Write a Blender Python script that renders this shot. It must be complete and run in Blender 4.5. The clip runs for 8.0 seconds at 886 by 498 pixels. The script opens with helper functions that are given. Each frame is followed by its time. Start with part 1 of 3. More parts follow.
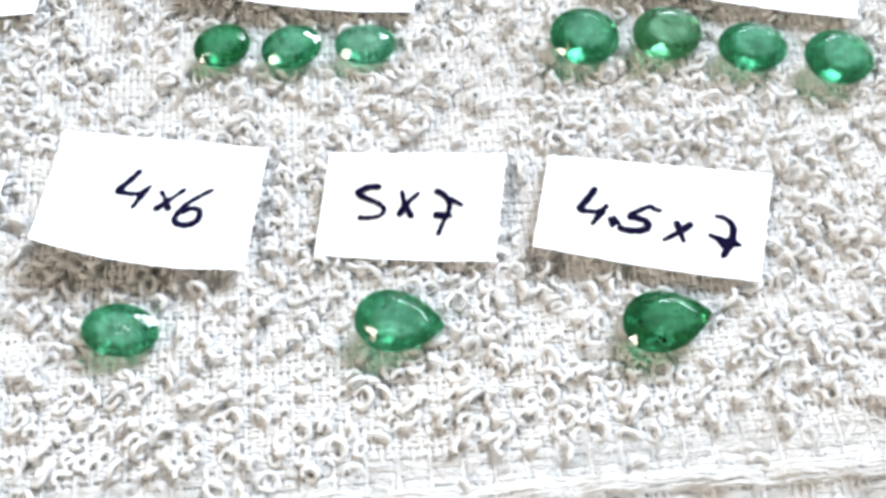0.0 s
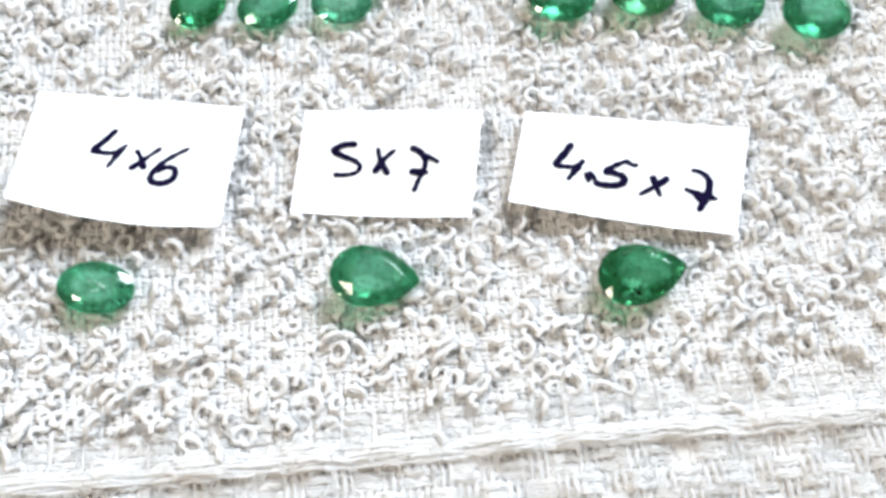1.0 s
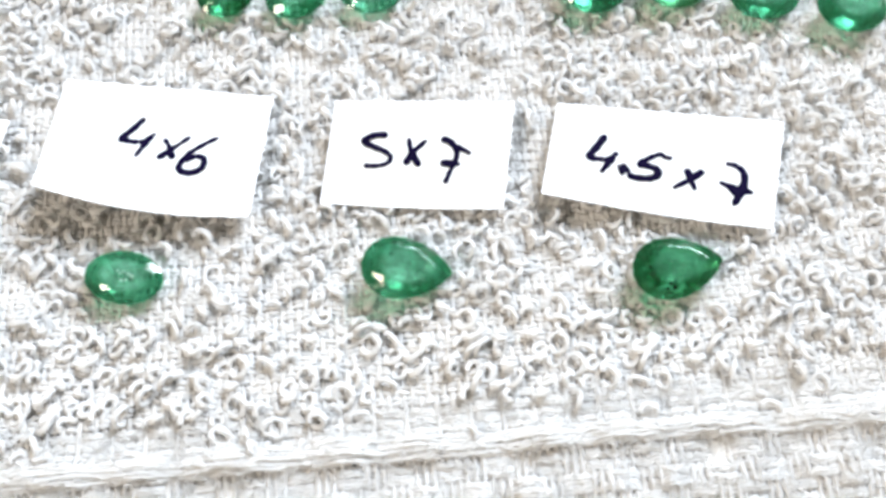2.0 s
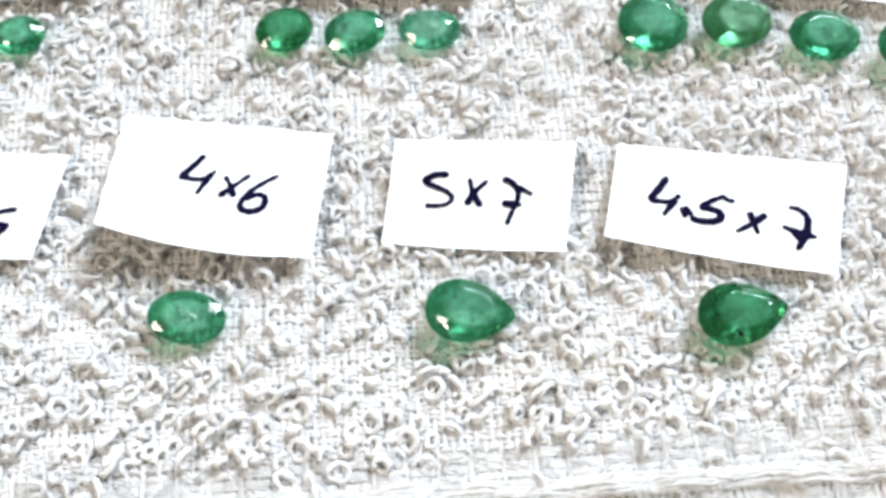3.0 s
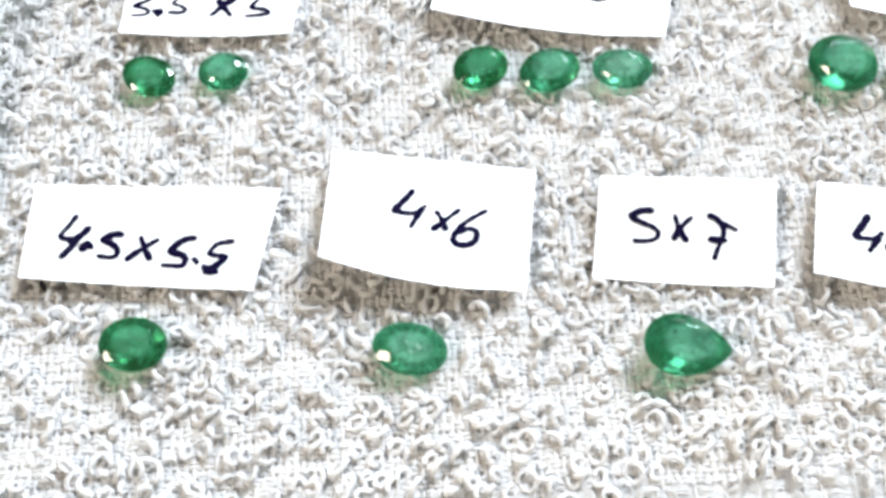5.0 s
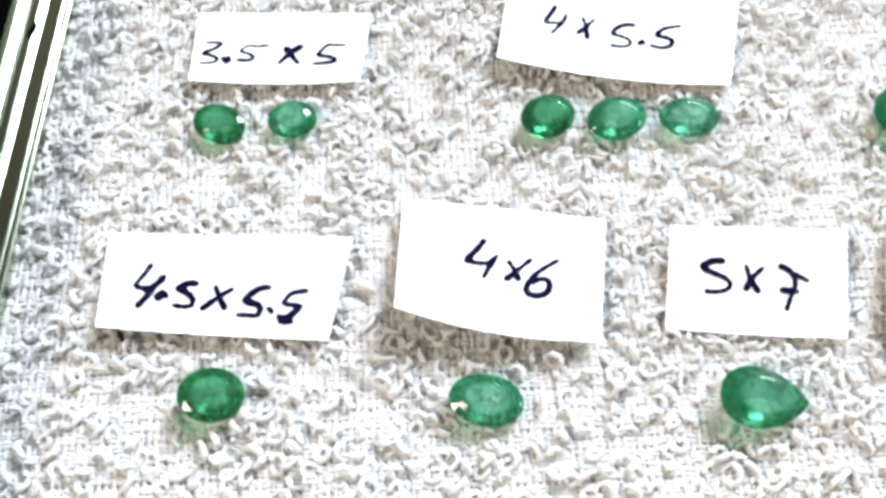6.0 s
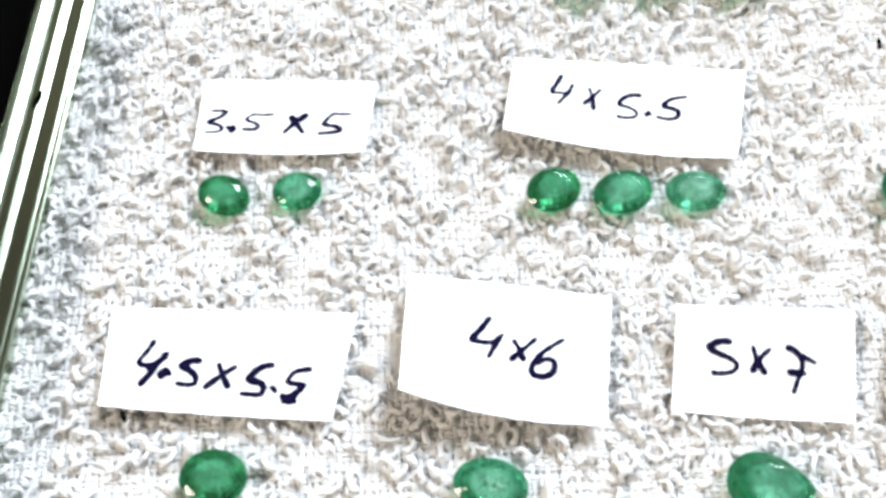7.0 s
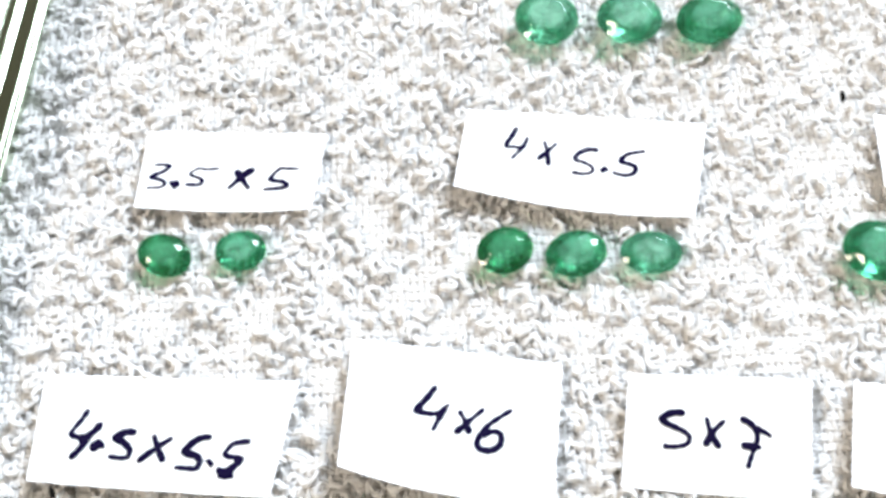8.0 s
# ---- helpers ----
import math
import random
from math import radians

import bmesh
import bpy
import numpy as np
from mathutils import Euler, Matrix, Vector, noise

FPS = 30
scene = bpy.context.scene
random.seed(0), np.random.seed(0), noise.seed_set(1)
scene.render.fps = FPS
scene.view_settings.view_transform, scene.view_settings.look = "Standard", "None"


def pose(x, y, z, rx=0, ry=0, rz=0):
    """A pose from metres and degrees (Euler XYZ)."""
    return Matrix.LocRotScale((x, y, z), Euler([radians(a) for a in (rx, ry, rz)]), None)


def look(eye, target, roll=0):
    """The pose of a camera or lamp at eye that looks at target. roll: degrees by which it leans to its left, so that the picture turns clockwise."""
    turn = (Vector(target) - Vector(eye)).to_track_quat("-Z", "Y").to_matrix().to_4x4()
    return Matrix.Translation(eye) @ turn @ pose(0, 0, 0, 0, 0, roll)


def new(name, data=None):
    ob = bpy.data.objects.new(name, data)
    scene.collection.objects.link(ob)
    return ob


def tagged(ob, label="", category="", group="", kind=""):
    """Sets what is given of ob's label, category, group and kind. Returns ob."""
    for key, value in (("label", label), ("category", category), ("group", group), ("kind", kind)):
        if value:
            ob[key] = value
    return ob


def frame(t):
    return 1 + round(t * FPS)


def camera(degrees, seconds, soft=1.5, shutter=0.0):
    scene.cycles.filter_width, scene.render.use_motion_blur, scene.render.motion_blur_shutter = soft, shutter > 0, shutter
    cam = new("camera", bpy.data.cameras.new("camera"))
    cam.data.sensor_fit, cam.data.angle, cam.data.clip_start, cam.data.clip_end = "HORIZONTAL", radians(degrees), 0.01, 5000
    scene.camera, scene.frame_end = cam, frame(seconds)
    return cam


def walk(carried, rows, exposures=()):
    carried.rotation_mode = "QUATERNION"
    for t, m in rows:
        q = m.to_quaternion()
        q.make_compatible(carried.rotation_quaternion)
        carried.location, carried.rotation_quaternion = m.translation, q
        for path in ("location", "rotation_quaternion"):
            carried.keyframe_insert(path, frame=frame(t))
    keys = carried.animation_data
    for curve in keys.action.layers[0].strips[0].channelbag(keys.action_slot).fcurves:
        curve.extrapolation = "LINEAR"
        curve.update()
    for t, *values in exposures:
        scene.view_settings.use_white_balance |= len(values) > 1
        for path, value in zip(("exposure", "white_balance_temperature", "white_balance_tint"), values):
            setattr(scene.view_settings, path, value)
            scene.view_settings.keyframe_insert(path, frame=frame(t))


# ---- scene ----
MM = 0.001
cam = camera(49.0, 8.0, soft=3.6)
# seconds, place in metres, Euler angles in degrees
PATH = [
    (0.0, 0.02457, -0.02670, 0.07338, 25.028, -0.047, -0.987),
    (0.5, 0.02438, -0.02675, 0.07324, 24.760, -0.227, -1.303),
    (1.0, 0.02656, -0.02902, 0.07231, 24.262, 0.212, -1.398),
    (1.5, 0.02602, -0.02946, 0.07098, 24.157, 0.117, -1.338),
    (2.8, 0.02024, -0.02696, 0.07198, 24.521, 0.164, -0.361),
    (3.0, 0.01948, -0.02630, 0.07210, 24.549, 0.040, -0.347),
    (3.5, 0.01816, -0.02618, 0.07196, 24.767, -0.040, -0.023),
    (4.0, 0.01685, -0.02535, 0.07170, 25.000, -0.111, 0.215),
    (4.5, 0.01239, -0.02637, 0.07297, 25.328, -0.241, 0.082),
    (5.0, 0.00353, -0.02627, 0.07419, 25.908, 0.637, 0.476),
    (5.2, 0.00248, -0.02646, 0.07399, 25.704, 0.584, 0.516),
    (6.3, -0.00268, -0.02313, 0.07653, 27.008, 1.085, 0.915),
    (6.5, -0.00245, -0.02284, 0.07648, 26.961, 1.091, 1.008),
    (7.0, -0.00219, -0.01864, 0.07827, 27.414, 0.960, 1.151),
    (7.5, -0.00010, -0.01495, 0.07878, 27.407, 0.857, 1.195),
    (8.0, 0.00183, -0.01232, 0.07832, 27.355, 0.640, 1.104),
]
walk(cam, [(t, pose(x, y, z, rx, ry, rz)) for t, x, y, z, rx, ry, rz in PATH],
     exposures=[(0.0, -0.12), (4.5, -0.12), (6.5, 0.05), (8.0, 0.13)])

# ---- light: one window behind and to one side of the cloth, sky outside ----
SUN_UP, SUN_ROUND = radians(45), radians(20)
world = bpy.data.worlds.new("world")
scene.world = world
world.use_nodes = True
wn = world.node_tree
sky = wn.nodes.new("ShaderNodeTexSky")
sky.sky_type, sky.sun_disc, sky.sun_elevation, sky.sun_rotation = "NISHITA", False, SUN_UP, SUN_ROUND
wn.links.new(sky.outputs[0], wn.nodes["Background"].inputs[0])
wn.nodes["Background"].inputs[1].default_value = 0.12

WIN_X, WIN_Z, WIN_W, WIN_H = 0.80, 1.22, 0.86, 0.76      # window in the north wall: cool daylight
WEST_Y, WEST_Z, WEST_W, WEST_H = -1.10, 1.70, 0.70, 0.70   # window in the west wall: warm light
WALL_N, WALL_W = 1.28, -1.90


def window_lamp(place, wide, high, watts, colour):
    lamp = bpy.data.lights.new("window_light", "AREA")
    lamp.shape, lamp.size, lamp.size_y, lamp.energy, lamp.color = "RECTANGLE", wide, high, watts, colour
    new("window_light", lamp).matrix_world = look(place, (0.0, 0.0, 0.0))


window_lamp((WIN_X, WALL_N, WIN_Z), WIN_W, WIN_H, 124.0, (0.79, 0.885, 1.0))
window_lamp((WALL_W, WEST_Y, WEST_Z), WEST_W, WEST_H, 68.0, (1.0, 0.87, 0.72))


# ---- materials ----
def mat(name, colour, rough=0.8, metal=0.0, var=0.0, scale=400.0, bump=0.0, bump_scale=2000.0, island=0.0, shade_smudge=None, thin=0.0, **extra):
    """Principled material with a two-scale mottling, a bump and, if asked, a random tone per object or per island."""
    m = bpy.data.materials.new(name)
    m.use_nodes = True
    nt = m.node_tree
    bs = nt.nodes["Principled BSDF"]
    bs.inputs["Base Color"].default_value = (*colour, 1)
    bs.inputs["Roughness"].default_value = rough
    bs.inputs["Metallic"].default_value = metal
    for key, value in extra.items():
        bs.inputs[key.replace("_", " ")].default_value = value
    geo = nt.nodes.new("ShaderNodeNewGeometry")

    def fac(s, detail=4):
        n = nt.nodes.new("ShaderNodeTexNoise")
        n.inputs["Scale"].default_value, n.inputs["Detail"].default_value = s, detail
        nt.links.new(geo.outputs["Position"], n.inputs["Vector"])
        return n.outputs["Fac"]

    if var or island:
        total = None
        parts = [(fac(scale), var), (fac(scale * 0.12), var)]
        if island:
            parts.append((geo.outputs["Random Per Island"], island))
        for socket, amount in parts:
            mr = nt.nodes.new("ShaderNodeMapRange")
            mr.inputs["To Min"].default_value, mr.inputs["To Max"].default_value = 1 - amount, 1 + amount * 0.4
            nt.links.new(socket, mr.inputs["Value"])
            if total is None:
                total = mr.outputs[0]
            else:
                mu = nt.nodes.new("ShaderNodeMath")
                mu.operation = "MULTIPLY"
                nt.links.new(total, mu.inputs[0])
                nt.links.new(mr.outputs[0], mu.inputs[1])
                total = mu.outputs[0]
        vm = nt.nodes.new("ShaderNodeVectorMath")
        vm.operation = "SCALE"
        vm.inputs[0].default_value = colour
        nt.links.new(total, vm.inputs["Scale"])
        out = vm.outputs[0]
        if shade_smudge:
            mx = nt.nodes.new("ShaderNodeMix")
            mx.data_type = "RGBA"
            ramp = nt.nodes.new("ShaderNodeMapRange")
            ramp.inputs["From Min"].default_value, ramp.inputs["From Max"].default_value = 0.55, 0.8
            ramp.inputs["To Max"].default_value = shade_smudge[3]
            nt.links.new(fac(shade_smudge[4]), ramp.inputs["Value"])
            nt.links.new(ramp.outputs[0], mx.inputs["Factor"])
            nt.links.new(out, mx.inputs["A"])
            mx.inputs["B"].default_value = (*shade_smudge[:3], 1)
            out = mx.outputs["Result"]
        nt.links.new(out, bs.inputs["Base Color"])
    if bump:
        b = nt.nodes.new("ShaderNodeBump")
        b.inputs["Strength"].default_value, b.inputs["Distance"].default_value = bump, 0.0001
        nt.links.new(fac(bump_scale, 3), b.inputs["Height"])
        nt.links.new(b.outputs[0], bs.inputs["Normal"])
    if thin:
        tr = nt.nodes.new("ShaderNodeBsdfTranslucent")
        tr.inputs["Color"].default_value = (*colour, 1)
        ms = nt.nodes.new("ShaderNodeMixShader")
        ms.inputs[0].default_value = thin
        nt.links.new(bs.outputs[0], ms.inputs[1])
        nt.links.new(tr.outputs[0], ms.inputs[2])
        nt.links.new(ms.outputs[0], nt.nodes["Material Output"].inputs["Surface"])
    return m


# tan patches put the warm tone of shade, and brown smudges, into the yarn
COTTON = mat("white_cotton_yarn", (0.945, 0.933, 0.917), 0.95, var=0.03, scale=900, bump=0.9, bump_scale=6500, island=0.05,
             shade_smudge=(0.84, 0.77, 0.68, 0.25, 55), thin=0.48, Specular_IOR_Level=0.2)
CLOTH = mat("cotton_ground_cloth", (0.86, 0.84, 0.82), 1.0, var=0.05, scale=900, bump=0.5)
PAPER = mat("white_writing_paper", (0.86, 0.86, 0.87), 0.8, var=0.015, scale=300, bump=0.08, bump_scale=2500, Specular_IOR_Level=0.3)
INK = mat("dark_blue_pen_ink", (0.005, 0.003, 0.022), 0.9, var=0.3, scale=1500, Specular_IOR_Level=0.05)
STEEL = mat("tin_plated_steel", (0.42, 0.48, 0.36), 0.2, 1.0, var=0.06, scale=250, bump=0.06, bump_scale=600)
BLACK = mat("black_tray_lining", (0.0015, 0.0015, 0.0015), 0.9, var=0.2, scale=300, bump=0.2, Specular_IOR_Level=0.0)
SPECK = mat("black_lint", (0.004, 0.0035, 0.003), 0.9, var=0.2, scale=2000, Specular_IOR_Level=0.04)
WALL = mat("painted_plaster", (0.23, 0.22, 0.19), 0.9, var=0.04, scale=6, bump=0.1, bump_scale=80)
WOOD = mat("brown_table_wood", (0.24, 0.14, 0.08), 0.5, var=0.15, scale=30, bump=0.1, bump_scale=200)
FLOOR = mat("floor_tile", (0.40, 0.36, 0.31), 0.5, var=0.08, scale=8)


def emerald(name, colour, lit_colour, clear, milky):
    """Green gem material: a refracting rim, fine milky veils (milky: their share), light that goes straight through
    (clear), and a middle painted paler, in the second colour, for light seen through the table.
    """
    m = mat(name, colour, 0.04, IOR=1.57)
    nt = m.node_tree
    bs = nt.nodes["Principled BSDF"]
    tc = nt.nodes.new("ShaderNodeTexCoord")
    info = nt.nodes.new("ShaderNodeObjectInfo")
    n = nt.nodes.new("ShaderNodeTexNoise")
    n.noise_dimensions = "4D"
    n.inputs["Scale"].default_value, n.inputs["Detail"].default_value, n.inputs["Distortion"].default_value = 3.2, 4, 0.9
    nt.links.new(tc.outputs["Generated"], n.inputs["Vector"])
    seed = nt.nodes.new("ShaderNodeMath")
    seed.operation, seed.inputs[1].default_value = "MULTIPLY", 37.0
    nt.links.new(info.outputs["Random"], seed.inputs[0])
    nt.links.new(seed.outputs[0], n.inputs["W"])
    away = nt.nodes.new("ShaderNodeVectorMath")
    away.operation, away.inputs[1].default_value = "SUBTRACT", (0.5, 0.5, 0.0)
    nt.links.new(tc.outputs["Generated"], away.inputs[0])
    flat = nt.nodes.new("ShaderNodeVectorMath")
    flat.operation, flat.inputs[1].default_value = "MULTIPLY", (1.0, 1.0, 0.0)
    nt.links.new(away.outputs[0], flat.inputs[0])
    size = nt.nodes.new("ShaderNodeVectorMath")
    size.operation = "LENGTH"
    nt.links.new(flat.outputs[0], size.inputs[0])
    # paler middle: light seen through the table, put into veils and colour by radius
    lit_middle = nt.nodes.new("ShaderNodeMapRange")
    lit_middle.interpolation_type = "SMOOTHSTEP"
    lit_middle.inputs["From Min"].default_value, lit_middle.inputs["From Max"].default_value = 0.22, 0.36
    lit_middle.inputs["To Min"].default_value, lit_middle.inputs["To Max"].default_value = 1.0, 0.12
    nt.links.new(size.outputs["Value"], lit_middle.inputs["Value"])
    veil = nt.nodes.new("ShaderNodeMapRange")
    veil.inputs["From Min"].default_value, veil.inputs["From Max"].default_value = 0.38, 0.64
    veil.inputs["To Min"].default_value, veil.inputs["To Max"].default_value = milky * 0.45, milky * 1.35
    nt.links.new(n.outputs["Fac"], veil.inputs["Value"])
    mu = nt.nodes.new("ShaderNodeMath")
    mu.operation = "MULTIPLY"
    nt.links.new(lit_middle.outputs[0], mu.inputs[0])
    nt.links.new(veil.outputs[0], mu.inputs[1])
    inv = nt.nodes.new("ShaderNodeMath")
    inv.operation, inv.inputs[0].default_value = "SUBTRACT", 1.0
    nt.links.new(mu.outputs[0], inv.inputs[1])
    nt.links.new(inv.outputs[0], bs.inputs["Transmission Weight"])
    mx = nt.nodes.new("ShaderNodeMix")
    mx.data_type = "RGBA"
    mx.inputs["A"].default_value, mx.inputs["B"].default_value = (*colour, 1), (*lit_colour, 1)
    nt.links.new(lit_middle.outputs[0], mx.inputs["Factor"])
    nt.links.new(mx.outputs["Result"], bs.inputs["Base Color"])
    tr = nt.nodes.new("ShaderNodeBsdfTransparent")
    tr.inputs["Color"].default_value = (*[c ** 0.5 for c in colour], 1)
    ms = nt.nodes.new("ShaderNodeMixShader")
    ms.inputs[0].default_value = clear
    nt.links.new(bs.outputs[0], ms.inputs[1])
    nt.links.new(tr.outputs[0], ms.inputs[2])
    nt.links.new(ms.outputs[0], nt.nodes["Material Output"].inputs["Surface"])
    return m


GREEN = emerald("emerald", (0.062, 0.40, 0.20), (0.18, 0.50, 0.33), 0.22, 0.42)
GREEN_DEEP = emerald("deep_green_emerald", (0.038, 0.31, 0.125), (0.10, 0.39, 0.21), 0.20, 0.34)
GREEN_PALE = emerald("pale_green_emerald", (0.12, 0.50, 0.30), (0.28, 0.58, 0.43), 0.25, 0.5)
GREEN_OLIVE = emerald("olive_green_emerald", (0.11, 0.40, 0.19), (0.25, 0.52, 0.34), 0.25, 0.46)
FLAKE = mat("pale_inclusion", (0.62, 0.86, 0.76), 0.3, var=0.1, scale=3000)


# ---- helpers for meshes ----
def mesh_from(name, verts, faces, material, smooth=True):
    me = bpy.data.meshes.new(name)
    me.from_pydata([tuple(v) for v in verts], [], faces)
    me.materials.append(material)
    if smooth:
        me.polygons.foreach_set("use_smooth", [True] * len(me.polygons))
    me.update()
    return me


def quads_mesh(name, verts, quads, material):
    """A large smooth mesh of quads from arrays."""
    me = bpy.data.meshes.new(name)
    me.vertices.add(len(verts))
    me.vertices.foreach_set("co", np.asarray(verts, dtype=np.float32).ravel())
    q = np.asarray(quads, dtype=np.int32)
    me.loops.add(q.size)
    me.loops.foreach_set("vertex_index", q.ravel())
    me.polygons.add(len(q))
    me.polygons.foreach_set("loop_start", np.arange(0, q.size, 4, dtype=np.int32))
    me.polygons.foreach_set("use_smooth", np.ones(len(q), dtype=bool))
    me.materials.append(material)
    me.update(calc_edges=True)
    me.validate()
    return me


def part(name, me, parent, label=""):
    ob = new(name, me)
    ob.parent = parent
    return tagged(ob, label)


def box(name, lo, hi, material, bevel=0.0):
    bm = bmesh.new()
    bmesh.ops.create_cube(bm, size=1)
    for v in bm.verts:
        v.co = [lo[i] + (v.co[i] + 0.5) * (hi[i] - lo[i]) for i in range(3)]
    if bevel:
        bmesh.ops.bevel(bm, geom=bm.edges[:], offset=bevel, segments=3, affect="EDGES")
    me = bpy.data.meshes.new(name)
    bm.to_mesh(me)
    bm.free()
    me.materials.append(material)
    return me


def tubes(paths, radii, sides, flat=1.0):
    """Tubes round many paths at once. paths: (n, k, 3); radii: (n,) or (n, k). flat: height over width."""
    n, k, _ = paths.shape
    tan = np.gradient(paths, axis=1)
    tan /= np.linalg.norm(tan, axis=2, keepdims=True) + 1e-12
    ref = np.zeros_like(tan)
    ref[..., 2] = 1.0
    side = np.cross(tan, ref)
    size = np.linalg.norm(side, axis=2, keepdims=True)
    side = np.where(size > 1e-3, side / (size + 1e-12), np.array([1.0, 0, 0]))
    upv = np.cross(side, tan)
    radii = np.asarray(radii, float)
    rad = np.broadcast_to(radii.reshape(n, -1, 1) if radii.size > 1 else radii.reshape(1, 1, 1), (n, k, 1))
    ring = [paths + rad * (np.cos(a) * side + flat * np.sin(a) * upv) for a in np.arange(sides) * 2 * np.pi / sides]
    verts = np.stack(ring, axis=2).reshape(-1, 3)
    idx = np.arange(n * k * sides).reshape(n, k, sides)
    nxt = np.roll(idx, -1, axis=2)
    quads = np.stack([idx[:, :-1], nxt[:, :-1], nxt[:, 1:], idx[:, 1:]], axis=-1).reshape(-1, 4)
    return verts, quads


# ---- what lies on the towel, in mm: slips and stones ----
SLIPS = []
SLIPS.append(("white paper slip handwritten 4x6 in dark blue ink", [(-7.31, 18.73, 1.5), (10.41, 16.72, 1.4), (9.22, 5.02, 2.2), (-7.51, 7.11, 4.2)], 0.75,
     [("4 1", -0.32, 12.47, 2.67, 4.03), ("x 1", 2.67, 11.45, 2.4, 2.27), ("6 1", 4.74, 10.77, 2.89, 3.56)], 0.32))
SLIPS.append(("white paper slip handwritten 5x7 in dark blue ink", [(15.78, 15.66, 2.3), (30.75, 15.41, 2.2), (29.44, 5.74, 1.4), (14.69, 6.55, 1.4)], 0.1,
     [("5 1", 19.28, 11.12, 2.23, 2.74), ("x 2", 22.44, 10.92, 1.84, 2.56), ("7 1", 25.69, 10.1, 2.54, 4.0)], 0.32))
SLIPS.append(("white paper slip handwritten 4.5x7 in dark blue ink", [(34.39, 15.54, 1.6), (53.26, 13.45, 1.4), (50.63, 3.44, 1.7), (32.46, 6.65, 2.3)], 0.15,
     [("4 2", 37.81, 10.48, 2.43, 3.64), (". 1", 39.29, 9.07, 0.82, 0.35), ("5 2", 41.51, 9.27, 3.94, 2.28), ("x 3", 44.51, 8.03, 2.7, 2.07), ("7 2", 48.29, 7.53, 2.63, 3.9)], 0.35))
SLIPS.append(("white paper slip handwritten 4.5x5.5 in dark blue ink", [(-32.81, 15.12, 1.6), (-11.56, 14.86, 1.4), (-13.04, 5.17, 1.7), (-32.30, 6.08, 2.1)], 0.1,
     [("4 3", -28.58, 10.0, 2.09, 4.23), (". 2", -27.2, 8.96, 0.64, 0.88), ("5 3", -25.32, 9.16, 2.03, 2.17), ("x 4", -22.62, 8.95, 2.56, 2.32), ("5 4", -19.51, 8.66, 2.73, 2.58), (". 3", -18.04, 7.85, 0.35, 0.31), ("5 5", -16.19, 8.33, 2.42, 2.67), ("blot 1", -16.77, 7.06, 1.5, 0.71)], 0.35))
SLIPS.append(("white paper slip handwritten 3.5x5 in dark blue ink", [(-28.06, 39.72, 1.4), (-11.10, 39.67, 1.3), (-11.82, 31.19, 1.8), (-27.84, 30.95, 2.2)], 0.25,
     [("3 1", -26.25, 34.45, 1.76, 2.69), (". 4", -24.56, 33.58, 0.77, 0.4), ("5 6", -22.22, 34.59, 3.01, 1.89), ("x 5", -18.59, 34.44, 2.19, 2.35), ("5 7", -14.86, 34.45, 3.2, 2.35)], 0.29))
SLIPS.append(("white paper slip handwritten 4x5.5 in dark blue ink", [(2.33, 42.59, 1.5), (25.01, 41.25, 1.3), (22.84, 30.86, 1.7), (1.08, 33.22, 2.8)], 0.7,
     [("4 4", 6.93, 38.52, 2.12, 3.8), ("x 6", 9.75, 37.42, 1.9, 2.94), ("5 8", 13.25, 36.61, 2.71, 2.78), (". 5", 14.93, 35.76, 0.68, 0.4), ("5 9", 17.32, 36.56, 3.34, 2.78)], 0.283))
SLIPS.append(("white paper slip above the row of four emeralds", [(41.0, 42.5, 1.4), (66.0, 38.5, 1.4), (63.5, 29.5, 1.6), (40.0, 33.7, 2.6)], 0.3, [], 0.32))
SIT, DEEP = 0.38, 0.38  # height of a stone's keel over the cloth, depth of its underside over its width
BELLY = ((0.0, 0.38), (0.46, 0.335), (0.76, 0.235), (1.0, 0.02))  # underside of a stone: share of the outline, depth over width


def oval(t):
    return np.cos(t), np.sin(t)


def pear(t):
    """Pointed at +x."""
    return np.cos(t), 1.178 * np.sin(t) * np.abs(np.sin(t / 2)) ** 0.56


SHAPES = {"oval": oval, "pear": pear}
OVAL = "oval faceted green emerald resting on the white towel"
GEMS = [
    ("oval faceted emerald beside the slip marked 4x6", "oval", 6.05, 4.3, -0.1, 0.05, -6, 6, 6, GREEN,
     ((0.45, 0.1, 0.11, 1), (0.75, -0.05, 0.13, 1), (0.1, 0.25, 0.08, 1), (-0.4, 0.3, 0.07, 1), (0.3, -0.4, 0.08, 1), (0.0, -0.45, 0.09, 1), (-0.15, 0.1, 0.06, 1))),
    ("pear-shaped faceted emerald beside the slip marked 5x7", "pear", 7.1, 5.1, 21.7, 0.3, -5, 4, 5, GREEN, ((-1.35, 0.75, 0.12),)),
    ("pear-shaped deep green emerald with black inclusions", "pear", 7.1, 5.1, 42.6, 0.05, 9, 3, -2, GREEN_DEEP,
     ((-2.3, 0.05, 0.16), (-2.0, 1.1, 0.09), (-1.55, 1.0, 0.09), (-1.15, -1.45, 0.17), (-0.9, -1.75, 0.22), (-1.4, -1.75, 0.14), (-0.75, -1.4, 0.11))),
    ("round-oval dark green emerald beside the slip marked 4.5x5.5", "oval", 5.35, 4.5, -22.0, 0.3, 3, 6, 8, GREEN_DEEP),
    ("small oval emerald beside the slip marked 3.5x5", "oval", 4.9, 3.9, -24.45, 26.25, -18, 8, 9, GREEN_DEEP),
    ("small pale oval emerald beside the slip marked 3.5x5", "oval", 4.6, 3.85, -17.75, 26.8, 6, 8, 0, GREEN),
]
